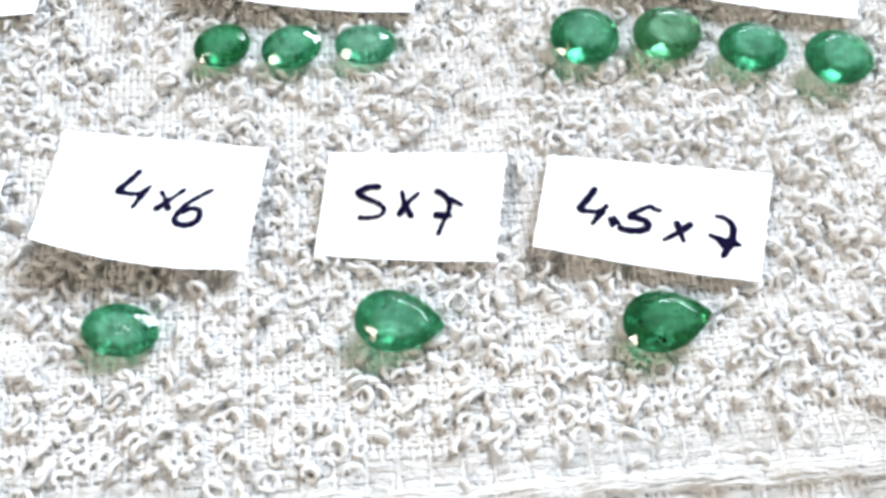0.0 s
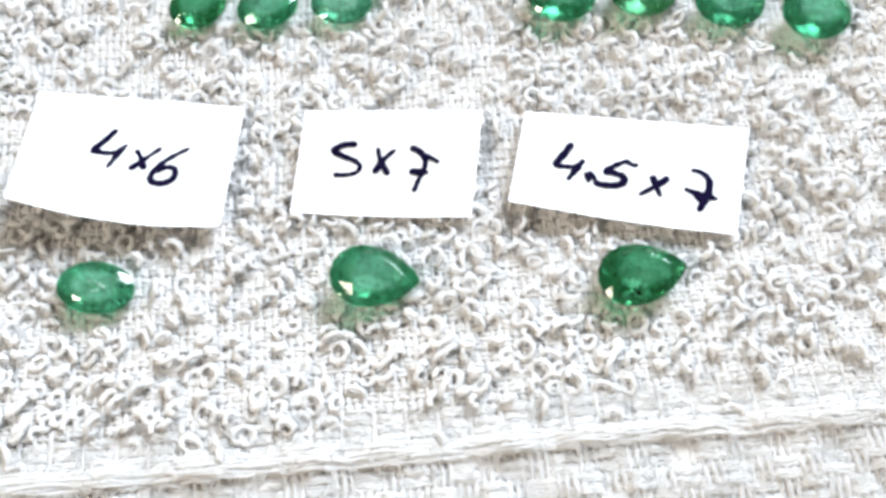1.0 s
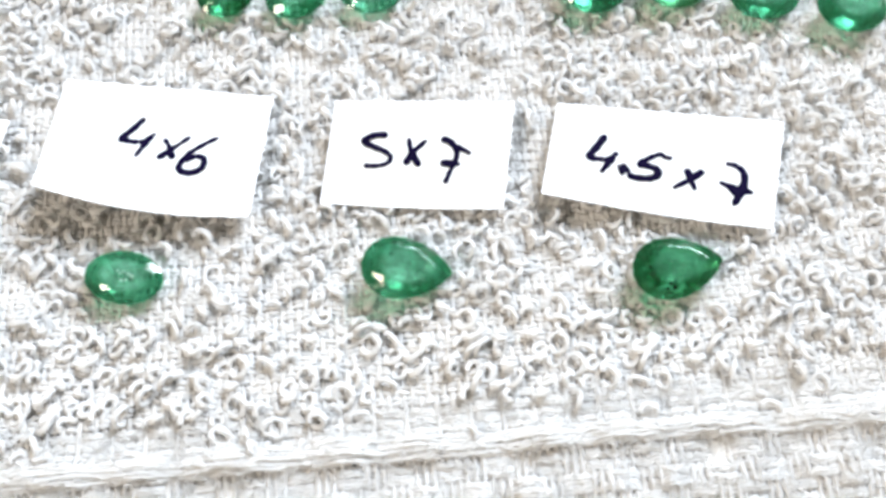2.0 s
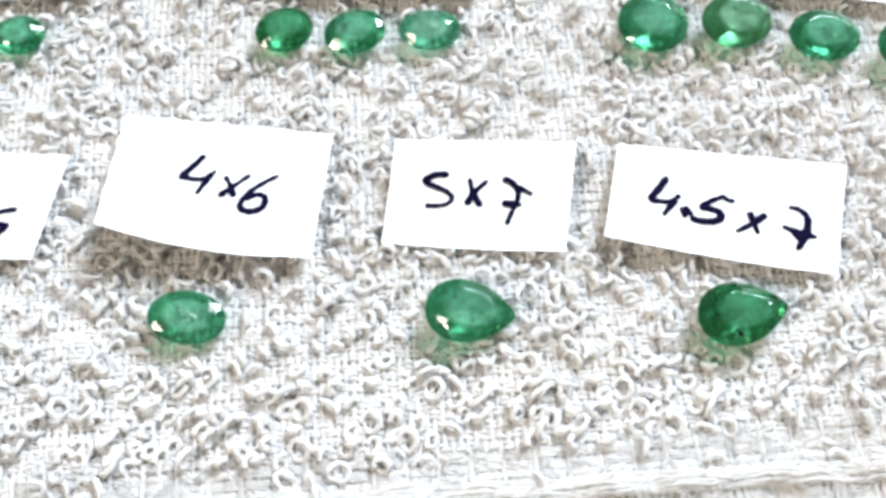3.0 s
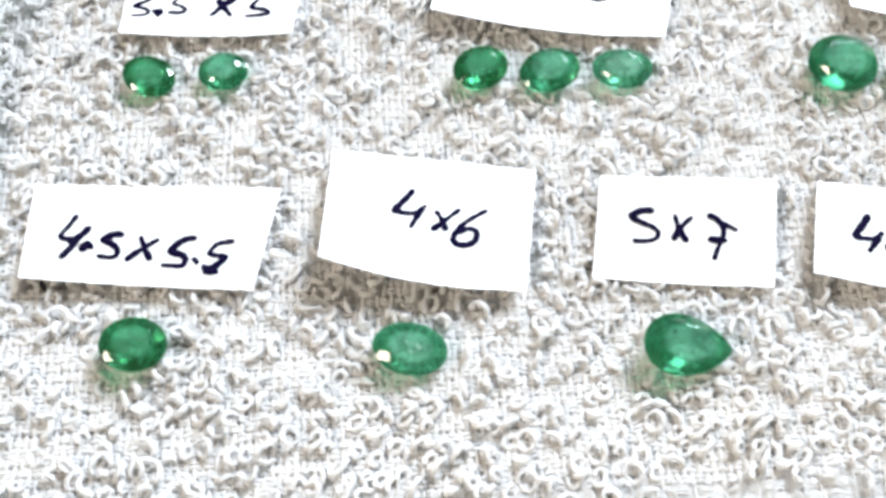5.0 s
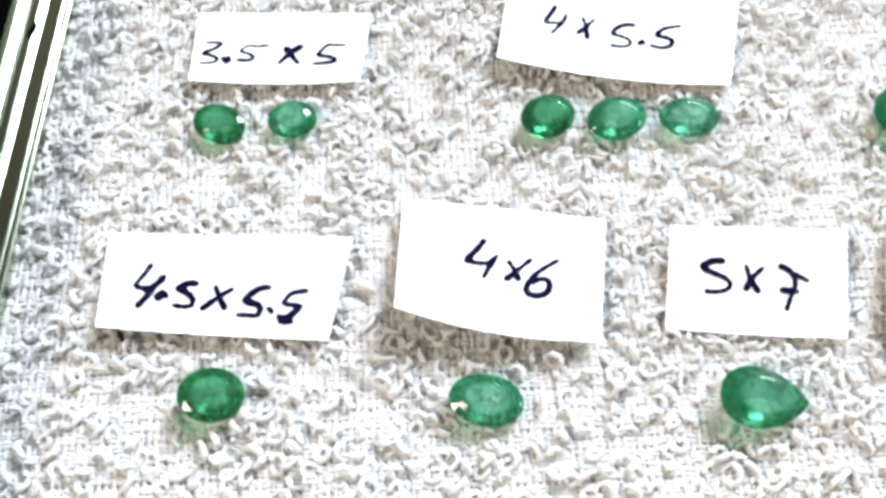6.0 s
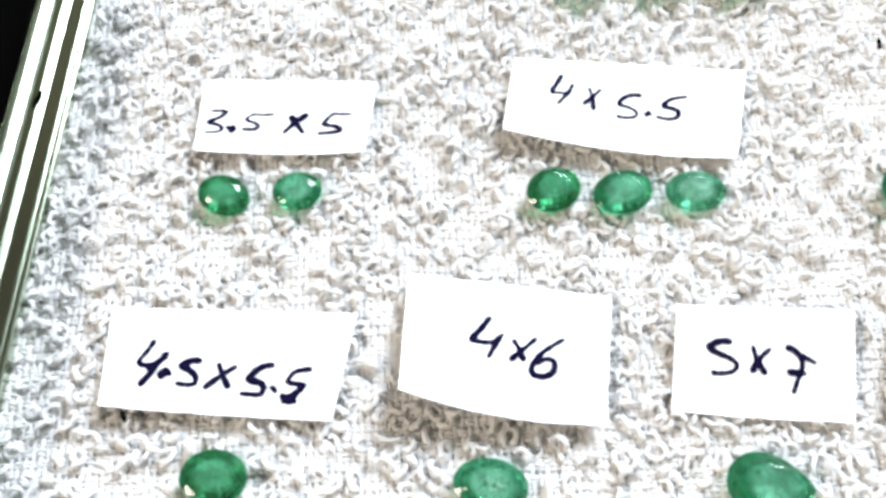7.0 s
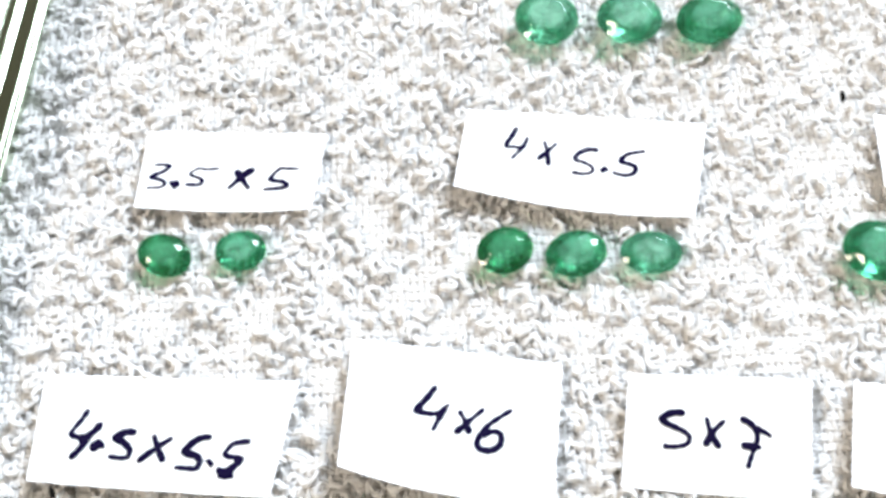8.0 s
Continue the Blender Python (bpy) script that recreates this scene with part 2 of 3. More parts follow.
GEMS += [
    ("dark oval emerald of the slip marked 4x5.5", "oval", 5.2, 4.3, 5.7, 27.1, 24, 8, 0, GREEN_DEEP),
    ("bright oval emerald of the slip marked 4x5.5", "oval", 5.6, 4.3, 11.95, 26.85, 16, 8, -3, GREEN),
    ("pale oval emerald of the slip marked 4x5.5", "oval", 5.55, 4.0, 18.55, 27.1, 2, 8, 0, GREEN_PALE),
    (OVAL, "oval", 6.3, 5.6, 38.25, 27.25, -6, 9, 2, GREEN),
    (OVAL, "oval", 6.4, 5.3, 45.7, 27.55, 10, 9, 2, GREEN_OLIVE),
    (OVAL, "oval", 6.3, 4.9, 53.25, 26.05, -2, 8, 2, GREEN),
    (OVAL, "oval", 6.2, 5.3, 60.7, 24.7, -8, 9, 2, GREEN),
    (OVAL, "oval", 6.4, 5.9, 10.05, 52.9, 0, 10, 0, GREEN_PALE),
    (OVAL, "oval", 6.6, 5.6, 18.35, 53.1, 0, 9, 0, GREEN_PALE),
    (OVAL, "oval", 7.0, 5.3, 26.3, 53.1, 20, 9, 0, GREEN),
]


def sheet_surface(corners, bow, curl=0.2):
    """The surface of a slip, and the way back from a place to it. Corners: far-left, far-right, near-right, near-left."""
    c = np.array(corners, float)

    def at(u, v):
        u, v = np.asarray(u)[..., None], np.asarray(v)[..., None]
        p = (c[3] * (1 - u) + c[2] * u) * (1 - v) + (c[0] * (1 - u) + c[1] * u) * v
        sag = 4 * u * (1 - u)
        return p + np.concatenate([0 * u, -bow * sag * (1 - v), -curl * sag * (0.3 + 0.7 * (1 - v))], axis=-1)

    def find(x, y):
        u, v = np.full(x.shape, 0.5), np.full(x.shape, 0.5)
        for _ in range(25):
            p = at(u, v)
            u = np.clip(u + (x - p[..., 0]) / np.linalg.norm(c[2] - c[3]), -3, 4)
            v = np.clip(v + (y - p[..., 1]) / np.linalg.norm(c[0] - c[3]), -3, 4)
        return u, v

    return at, find


def pressed(p, thick):
    """Yarn (x, y, z in mm, world axes) pushed down under the slips and the stones that lie on it."""
    p = p.copy()
    x, y = p[..., 0], p[..., 1]
    top = np.full(x.shape, 50.0)
    for _, corners, bow, *_ in SLIPS:
        at, find = sheet_surface(corners, bow)
        u, v = find(x, y)
        under = (u > -0.01) & (u < 1.01) & (v > -0.01) & (v < 1.01)
        top = np.where(under, np.minimum(top, at(u, v)[..., 2] - 0.2 - thick), top)
    for _, shape, length, width, gx, gy, turn, *_ in GEMS:
        a = radians(turn)
        dx, dy = (x - gx) * math.cos(a) + (y - gy) * math.sin(a), (y - gy) * math.cos(a) - (x - gx) * math.sin(a)
        rho = np.hypot(dx / (length / 2 + 0.1), dy / (width / 2 + 0.1))
        z = SIT + DEEP * width - np.interp(rho, *zip(*BELLY)) * width - 0.15 - thick
        top = np.where(rho < 1.15, np.minimum(top, z), top)
    top = np.where(x < -40.6, np.minimum(top, 0.55), top)
    p[..., 2] = np.minimum(p[..., 2], np.maximum(top, -0.15))
    return p


# ---- the room that closes the place ----
def holed_wall(name, along, at, th, span, z0, z1, hole):
    """A wall along x or y, th thick outwards, with one window hole (centre, height, width, height)."""
    c, cz, w, h = hole
    bm = bmesh.new()
    for lo, hi, za, zb in ((span[0], c - w / 2, z0, z1), (c + w / 2, span[1], z0, z1), (c - w / 2, c + w / 2, z0, cz - h / 2), (c - w / 2, c + w / 2, cz + h / 2, z1)):
        mid, size = ((lo + hi) / 2, at + th / 2, (za + zb) / 2), (hi - lo, abs(th), zb - za)
        if along == "y":
            mid, size = (mid[1], mid[0], mid[2]), (size[1], size[0], size[2])
        bmesh.ops.create_cube(bm, size=1, matrix=Matrix.Translation(mid) @ Matrix.Diagonal((*size, 1)))
    me = bpy.data.meshes.new(name)
    bm.to_mesh(me)
    bm.free()
    me.materials.append(WALL)
    tagged(new(name, me), "plain plaster wall with an open window", "wall", kind="structure")


def room():
    x0, x1, y0, y1, z0, z1, th = WALL_W, 2.1, -2.0, WALL_N, -0.76, 2.30, 0.12
    tagged(new("floor", box("floor", (x0, y0, z0 - th), (x1, y1, z0), FLOOR)), "plain tiled floor under the table", "floor", kind="structure")
    tagged(new("ceiling", box("ceiling", (x0, y0, z1), (x1, y1, z1 + th), WALL)), "plain plaster ceiling of the room", "ceiling", kind="structure")
    for name, lo, hi in (("wall_east", (x1, y0, z0), (x1 + th, y1, z1)), ("wall_south", (x0, y0 - th, z0), (x1, y0, z1))):
        tagged(new(name, box(name, lo, hi, WALL)), "plain plaster wall of the room", "wall", kind="structure")
    holed_wall("wall_north", "x", y1, th, (x0, x1), z0, z1, (WIN_X, WIN_Z, WIN_W, WIN_H))
    holed_wall("wall_west", "y", x0, -th, (y0, y1), z0, z1, (WEST_Y, WEST_Z, WEST_W, WEST_H))
    tab = tagged(new("table"), "brown wooden table under the white towel", "table")
    part("tabletop", box("tabletop", (-0.45, -0.35, -0.036), (0.55, 0.45, -0.006), WOOD, 0.004), tab)
    leg = box("leg", (-0.025, -0.025, -0.76), (0.025, 0.025, -0.036), WOOD, 0.003)
    for x in (-0.40, 0.50):
        for y in (-0.30, 0.40):
            part("leg", leg, tab).location = (x, y, 0)


room()

# ---- the towel ----
SKEW = radians(3.67)  # the weft runs at this angle to x
RIDGE = -14.97        # the woven ridge, across the weft, mm
X0, X1, Y0, Y1 = -56.0, 74.0, -27.0, 64.0
rng = np.random.default_rng(7)


def swell(x, y):
    """Gentle heave of the cloth, mm, with small puckers in the woven border."""
    pucker = 0.22 * np.sin(x * 1.05 + 0.6 * np.sin(y)) * np.sin(y * 0.8 + 0.7 * np.sin(x * 0.4)) * np.clip((RIDGE - 0.6 - y) / 1.5, 0, 1)
    lumps = 0.15 * np.sin(x * 0.83 + 1.1 * np.sin(y * 0.37)) * np.sin(y * 0.71 + 0.9 * np.sin(x * 0.29 + 1.0))
    hem = 0.8 * np.exp(-((y - RIDGE - 0.3) / 1.0) ** 2) * (0.8 + 0.3 * np.sin(x * 0.9 + 1.2 * np.sin(x * 0.37)))
    hem = hem + 0.5 * np.exp(-((y - RIDGE + 3.4) / 1.1) ** 2) * (0.7 + 0.5 * np.sin(x * 1.3 + np.sin(x * 0.5)))
    return hem + pucker + lumps + 0.14 * np.sin(x * 0.11 + 1.3) * np.cos(y * 0.13 + 0.4) + 0.1 * np.sin(x * 0.31 + y * 0.23) + 0.07 * np.sin(y * 0.47 - x * 0.19 + 2.0) - 0.08 * np.clip(-34.0 - x, 0, 12)


def to_world(p):
    """Cloth axes in mm to world metres."""
    c, s = math.cos(SKEW), math.sin(SKEW)
    q = np.empty_like(p)
    q[..., 0] = (p[..., 0] * c - p[..., 1] * s) * MM
    q[..., 1] = (p[..., 0] * s + p[..., 1] * c) * MM
    q[..., 2] = p[..., 2] * MM
    return q


WARP, WEFT = 0.60, 0.84
cols = np.arange(int((X1 - X0) / WARP))
rows_ = np.arange(int((Y1 - Y0) / WEFT))


def lift(i, k):
    """+1 where the weft lies over the warp, -1 where it dips under."""
    y = Y0 + k * WEFT
    plain = np.where((i + k) % 2 == 0, 1.0, -1.0)
    floats = np.where(i % 4 == 0, -0.45, 0.9)
    basket = np.where((i // 3 + k // 2) % 2 == 0, 0.8, -0.5)
    return np.where(y < RIDGE - 0.8, basket, np.where(y < RIDGE + 3.2, floats, plain))


def wave(s):
    """Values at crossings, with the midway values put between them."""
    out = np.empty((s.shape[0], s.shape[1] * 2 - 1))
    out[:, ::2] = s
    out[:, 1::2] = (s[:, 1:] + s[:, :-1]) / 2
    return out


def weave():
    I, K = np.meshgrid(cols, rows_)
    s = lift(I, K)
    # weft: one path a row
    z = wave(s) * rng.uniform(0.7, 1.5, (len(rows_), 1)) * np.where(Y0 + rows_ * WEFT < RIDGE - 0.5, 1.5, 1.0)[:, None]
    x = X0 + np.arange(z.shape[1]) * WARP / 2
    p = np.empty((*z.shape, 3))
    p[..., 0] = x[None]
    x_ = np.arange(z.shape[1])[None] * 0.05
    p[..., 1] = Y0 + rows_[:, None] * WEFT + rng.normal(0, 0.05, z.shape) + 0.11 * np.sin(x_ + rng.uniform(0, 6, (len(rows_), 1))) * np.sin(0.37 * x_ + rng.uniform(0, 6, (len(rows_), 1)))
    p[..., 2] = 0.30 + 0.13 * z + swell(p[..., 0], p[..., 1]) + rng.normal(0, 0.02, z.shape)
    border = Y0 + rows_ * WEFT < RIDGE + 3.4
    strands = []
    for off in (-0.17, 0.17):  # under the pile each weft is a loose pair of strands
        pm = p[~border].copy()
        pm[..., 1] += off + rng.normal(0, 0.05, pm.shape[:2])
        pm[..., 2] += rng.normal(0, 0.045, pm.shape[:2])
        strands.append(tubes(to_world(pm), (0.20 + rng.normal(0, 0.035, pm.shape[:2])) * MM, 4, 0.9))
    for off in (-0.24, 0.0, 0.24):  # in the border each weft is a bundle of three fine threads
        pb = p[border].copy()
        pb[..., 1] += off + rng.normal(0, 0.03, pb.shape[:2])
        pb[..., 2] += rng.normal(0, 0.035, pb.shape[:2]) - 0.25 * abs(off)
        strands.append(tubes(to_world(pb), (0.15 + rng.normal(0, 0.02, pb.shape[:2])) * MM, 5))
    base = np.cumsum([0] + [len(v_) for v_, _ in strands])
    weft = quads_mesh("weft_weave", np.concatenate([v_ for v_, _ in strands]), np.concatenate([q_ + b_ for (_, q_), b_ in zip(strands, base)]), COTTON)
    # warp: one path a column
    z = wave(-s.T)
    y = Y0 + np.arange(z.shape[1]) * WEFT / 2
    p = np.empty((*z.shape, 3))
    p[..., 0] = X0 + cols[:, None] * WARP + rng.normal(0, 0.03, z.shape)
    p[..., 1] = y[None]
    p[..., 2] = 0.30 + 0.13 * z + swell(p[..., 0], p[..., 1]) + rng.normal(0, 0.02, z.shape)
    v, q = tubes(to_world(p), (0.19 + rng.normal(0, 0.03, z.shape)) * MM, 4, 0.8)
    return weft, quads_mesh("warp_weave", v, q, COTTON)


def loop_paths(x, y, r):
    """Terry loops: small curled rings of yarn that stand on (x, y) and lean any way."""
    n = len(x)
    k = 13
    th = np.linspace(0, 1, k)[None] * r.uniform(1.55, 2.15, (n, 1)) * np.pi - r.uniform(0.5, 0.9, (n, 1)) * np.pi
    a = r.uniform(0.42, 0.78, (n, 1))
    b = a * r.uniform(0.5, 0.95, (n, 1))
    u, w = a * np.cos(th), b * np.sin(th)
    drift = np.linspace(-0.25, 0.25, k)[None] * r.uniform(0.3, 1.3, (n, 1))
    turn = r.uniform(0, 2 * np.pi, (n, 1))
    lean = radians(90) - np.abs(r.normal(radians(63), radians(24), (n, 1)))
    wy, wz = w * np.cos(lean) - drift * np.sin(lean), w * np.sin(lean) + drift * np.cos(lean)
    p = np.empty((n, k, 3))
    c, s = np.cos(turn), np.sin(turn)
    p[..., 0] = x[:, None] + u * c - wy * s
    p[..., 1] = y[:, None] + u * s + wy * c
    p[..., 2] = wz - wz.min(axis=1, keepdims=True) + 0.22 + r.uniform(0, 0.3, (n, 1))
    p += r.normal(0, 0.035, p.shape)
    return p


def plies(p, r):
    """Each yarn path as three loose strands wound round it."""
    n, k, _ = p.shape
    tan = np.gradient(p, axis=1)
    tan /= np.linalg.norm(tan, axis=2, keepdims=True) + 1e-12
    side = np.cross(tan, np.array([0.0, 0.0, 1.0]))
    side /= np.linalg.norm(side, axis=2, keepdims=True) + 1e-9
    upv = np.cross(side, tan)
    wind = r.uniform(0, 2 * np.pi, (n, 1, 1)) + np.linspace(0, 1, k)[None, :, None] * r.uniform(3, 9, (n, 1, 1))
    loose = r.uniform(0.06, 0.125, (n, 1, 1)) * (0.75 + 0.45 * np.sin(np.linspace(0, np.pi, k)))[None, :, None]
    out = [p + loose * (np.cos(wind + a) * side + np.sin(wind + a) * upv) for a in (0.0, 2.1, 4.2)]
    return np.stack(out, axis=1).reshape(n * 3, k, 3)


def pile():
    """Where loops stand, in cloth axes."""
    gx, gy = np.meshgrid(np.arange(X0 + 1, X1 - 1, 1.2), np.arange(RIDGE + 1.6, Y1 - 1, 1.2))
    x = gx.ravel() + rng.normal(0, 0.42, gx.size)
    y = gy.ravel() + rng.normal(0, 0.40, gx.size)
    thin = 0.5 + 0.5 * np.sin(x * 0.42 + 1.5 * np.sin(y * 0.3)) * np.cos(y * 0.5 + np.sin(x * 0.23))
    edge = np.clip((y - RIDGE - 1.5 - 1.6 * (x > 18)) / 5.0, 0.0, 1.0)
    keep = rng.uniform(0, 1, x.size) < np.minimum(0.92 - 0.62 * thin, 0.1 + edge)
    return x[keep], y[keep]


towel = tagged(new("towel"), "white cotton terry towel with curled loops and a woven border", "towel")
WEFT_ME, WARP_ME = weave()
tagged(part("weft_weave", WEFT_ME, towel), kind="stuff")
tagged(part("warp_weave", WARP_ME, towel), kind="stuff")
LX, LY = pile()
NEAR = np.flatnonzero((LX > -9) & (LX < 50) & (LY > -11.5) & (LY < -3.6))[:290]
far = np.setdiff1d(np.arange(len(LX)), NEAR)
lp = loop_paths(LX[far], LY[far], rng)
lp[..., 2] += swell(LX[far], LY[far])[:, None]
lp = pressed(to_world(lp) / MM, 0.27) * MM
strands = plies(lp / MM, rng) * MM
girth = rng.uniform(0.12, 0.18, (len(strands), 1)) * (0.75 + 0.35 * np.sin(np.linspace(0, np.pi, lp.shape[1])))[None] * rng.uniform(0.85, 1.15, strands.shape[:2])
lv, lq = tubes(strands, girth * MM, 4)
tagged(part("loop_pile", quads_mesh("loop_pile", lv, lq, COTTON), towel), kind="stuff")

# fine stray fibres that make the pile fluffy
fr = np.random.default_rng(5)
pick = fr.integers(0, len(far), 26000)
root = lp[pick, fr.integers(2, 12, 26000)] / MM
flat_x, flat_y = fr.uniform(-12, 64, 7000), fr.uniform(RIDGE - 7, RIDGE + 4, 7000)
root[:7000] = to_world(np.stack([flat_x, flat_y, 0.5 + swell(flat_x, flat_y)], axis=-1)) / MM
open_x, open_y = fr.uniform(X0 + 4, X1 - 4, 6000), fr.uniform(RIDGE + 3, Y1 - 4, 6000)
root[7000:13000] = to_world(np.stack([open_x, open_y, 0.5 + swell(open_x, open_y)], axis=-1)) / MM
way = fr.normal(0, 1, (26000, 3))
way[:, 2] = np.abs(way[:, 2]) * 0.7
way /= np.linalg.norm(way, axis=1, keepdims=True)
bend = fr.normal(0, 0.5, (26000, 3))
ft = np.linspace(0, 1, 4)[None, :, None]
fp = root[:, None] + fr.uniform(0.4, 1.2, (26000, 1, 1)) * (way[:, None] * ft + bend[:, None] * ft * ft * 0.6)
fv, fq = tubes(pressed(fp, 0.1) * MM, 0.026 * MM, 3)
tagged(part("fibre_fuzz", quads_mesh("fibre_fuzz", fv, fq, COTTON), towel), kind="stuff")

# the ground between the yarns and the rest of the cloth out of view
gx, gy = np.meshgrid(np.linspace(-230, 300, 107), np.linspace(-160, 260, 85))
inside = (gx > X0 + 2) & (gx < X1 - 2) & (gy > Y0 + 2) & (gy < Y1 - 2)
gz = np.where(inside, -0.25 + swell(gx, gy), 0.3)
gp = to_world(np.stack([gx, gy, gz], axis=-1))
gi = np.arange(gx.size).reshape(gx.shape)
gq = np.stack([gi[:-1, :-1], gi[:-1, 1:], gi[1:, 1:], gi[1:, :-1]], axis=-1).reshape(-1, 4)
ground_ob = part("ground_cloth", quads_mesh("ground_cloth", gp.reshape(-1, 3), gq, CLOTH), towel)
thick = ground_ob.modifiers.new("thickness", "SOLIDIFY")
thick.thickness, thick.offset = 1.6 * MM, -1.0


# the raised rib of the border: bundles of loose weft yarn lying side by side
def rib(y, radius, lifted, seed):
    r = np.random.default_rng(seed)
    x = np.arange(X0, X1, 0.35)
    out = []
    for k in range(9):
        wob = np.convolve(r.normal(0, 1, len(x) + 6), np.ones(7) / 7, "valid")
        wob2 = np.convolve(r.normal(0, 1, len(x) + 6), np.ones(7) / 7, "valid")
        out.append(np.stack([x, y + (k - 4) * 0.17 + 0.22 * wob, lifted - 0.05 * abs(k - 4) + 0.16 * wob2 + swell(x, x * 0 + y)], axis=-1))
    v, q = tubes(to_world(np.stack(out)), (radius * r.uniform(0.7, 1.2, (9, len(x)))) * MM, 6)
    return quads_mesh("border_rib", v, q, COTTON)


part("border_rib", rib(RIDGE + 0.3, 0.15, 0.5, 3), towel, "raised rib of loose weft in the border")


# ---- paper slips with handwriting ----
GLYPHS = {}  # how each sign is written: pen strokes in a unit box, one entry a hand-drawn variant
GLYPHS["4 1"] = [[(0.59, 1.0), (0.31, 0.72), (0.0, 0.45), (0.12, 0.4), (0.47, 0.37), (0.71, 0.42), (1.0, 0.6)], [(0.9, 0.55), (0.7, 0.29), (0.5, 0.0)]]
GLYPHS["x 1"] = [[(0.13, 0.9), (0.34, 0.52), (0.51, 0.0)], [(1.0, 1.0), (0.5, 0.51), (0.0, 0.01)]]
GLYPHS["6 1"] = [[(1.0, 1.0), (0.58, 0.78), (0.21, 0.52), (0.0, 0.22), (0.05, 0.05), (0.32, 0.0), (0.58, 0.1), (0.67, 0.27), (0.62, 0.42), (0.39, 0.45), (0.15, 0.31)]]
GLYPHS["5 1"] = [[(0.91, 1.0), (0.4, 0.99), (0.02, 0.8), (0.36, 0.62), (0.79, 0.46), (1.0, 0.26), (0.83, 0.07), (0.42, 0.0), (0.0, 0.02)]]
GLYPHS["x 2"] = [[(0.18, 1.0), (0.31, 0.52), (0.66, 0.0)], [(1.0, 0.91), (0.41, 0.52), (0.0, 0.07)]]
GLYPHS["7 1"] = [[(0.05, 1.0), (0.34, 0.92), (0.54, 0.73), (0.5, 0.5), (0.31, 0.26), (0.14, 0.0)], [(0.0, 0.44), (0.33, 0.47), (0.64, 0.41)], [(0.49, 0.81), (0.75, 0.74), (1.0, 0.64)], [(0.07, 0.49), (0.29, 0.41), (0.55, 0.46)]]
GLYPHS["4 2"] = [[(0.65, 1.0), (0.34, 0.71), (0.0, 0.42), (0.26, 0.36), (0.65, 0.36), (1.0, 0.53)], [(0.85, 0.44), (0.59, 0.21), (0.34, 0.0)]]
GLYPHS[". 1"] = [[(0.0, 0.0), (0.52, 0.28), (1.0, 1.0)]]
GLYPHS["5 2"] = [[(1.0, 0.83), (0.85, 0.86), (0.76, 1.0), (0.49, 0.82), (0.28, 0.58), (0.47, 0.5), (0.64, 0.36), (0.64, 0.13), (0.46, 0.0), (0.18, 0.03), (0.0, 0.17)]]
GLYPHS["x 3"] = [[(0.49, 1.0), (0.57, 0.52), (0.66, 0.0)], [(1.0, 0.89), (0.59, 0.52), (0.0, 0.11)]]
GLYPHS["7 2"] = [[(0.3, 1.0), (0.61, 0.94), (0.82, 0.75), (0.74, 0.46), (0.53, 0.2), (0.32, 0.0)], [(0.0, 0.56), (0.43, 0.41), (1.0, 0.29)], [(0.24, 0.36), (0.6, 0.39), (0.86, 0.46)], [(0.3, 0.47), (0.47, 0.28), (0.76, 0.31)]]
GLYPHS["4 3"] = [[(0.5, 1.0), (0.31, 0.79), (0.0, 0.51), (0.23, 0.44), (0.64, 0.46), (1.0, 0.64), (0.99, 0.74)], [(0.99, 0.66), (0.67, 0.37), (0.16, 0.0)], [(0.27, 0.46), (0.58, 0.34), (0.72, 0.49)]]
GLYPHS[". 2"] = [[(0.0, 0.0), (0.03, 0.58), (0.5, 0.47)], [(0.2, 0.47), (1.0, 1.0)]]
GLYPHS["5 3"] = [[(1.0, 0.98), (0.57, 1.0), (0.18, 0.78), (0.48, 0.62), (0.8, 0.36), (0.8, 0.07), (0.48, 0.0), (0.0, 0.07)]]
GLYPHS["x 4"] = [[(0.37, 1.0), (0.58, 0.49), (0.83, 0.01)], [(1.0, 0.89), (0.5, 0.49), (0.0, 0.0)]]
GLYPHS["5 4"] = [[(1.0, 1.0), (0.72, 0.98), (0.46, 0.83), (0.24, 0.51), (0.57, 0.4), (0.72, 0.24), (0.64, 0.0), (0.33, 0.0), (0.0, 0.02)]]
GLYPHS[". 3"] = [[(0.0, 0.0), (1.0, 1.0)]]
GLYPHS["5 5"] = [[(1.0, 1.0), (0.65, 0.96), (0.38, 0.88), (0.18, 0.57), (0.46, 0.5), (0.73, 0.46), (0.63, 0.31), (0.34, 0.08), (0.0, 0.0)]]
GLYPHS["blot 1"] = [[(0.0, 0.84), (0.51, 0.71), (1.0, 1.0)], [(0.15, 0.27), (0.6, 0.0), (0.96, 0.43)]]
GLYPHS["3 1"] = [[(0.12, 0.97), (0.62, 1.0), (1.0, 0.95), (0.67, 0.7), (0.09, 0.47), (0.67, 0.35), (0.92, 0.2), (0.67, 0.05), (0.0, 0.0)]]
GLYPHS[". 4"] = [[(0.0, 0.0), (0.45, 0.66), (1.0, 1.0)]]
GLYPHS["5 6"] = [[(1.0, 1.0), (0.59, 0.93), (0.33, 0.96), (0.1, 0.6), (0.37, 0.43), (0.53, 0.21), (0.4, 0.0), (0.0, 0.0)]]
GLYPHS["x 5"] = [[(0.21, 0.91), (0.5, 0.51), (0.89, 0.0)], [(1.0, 1.0), (0.49, 0.57), (0.0, 0.0)]]
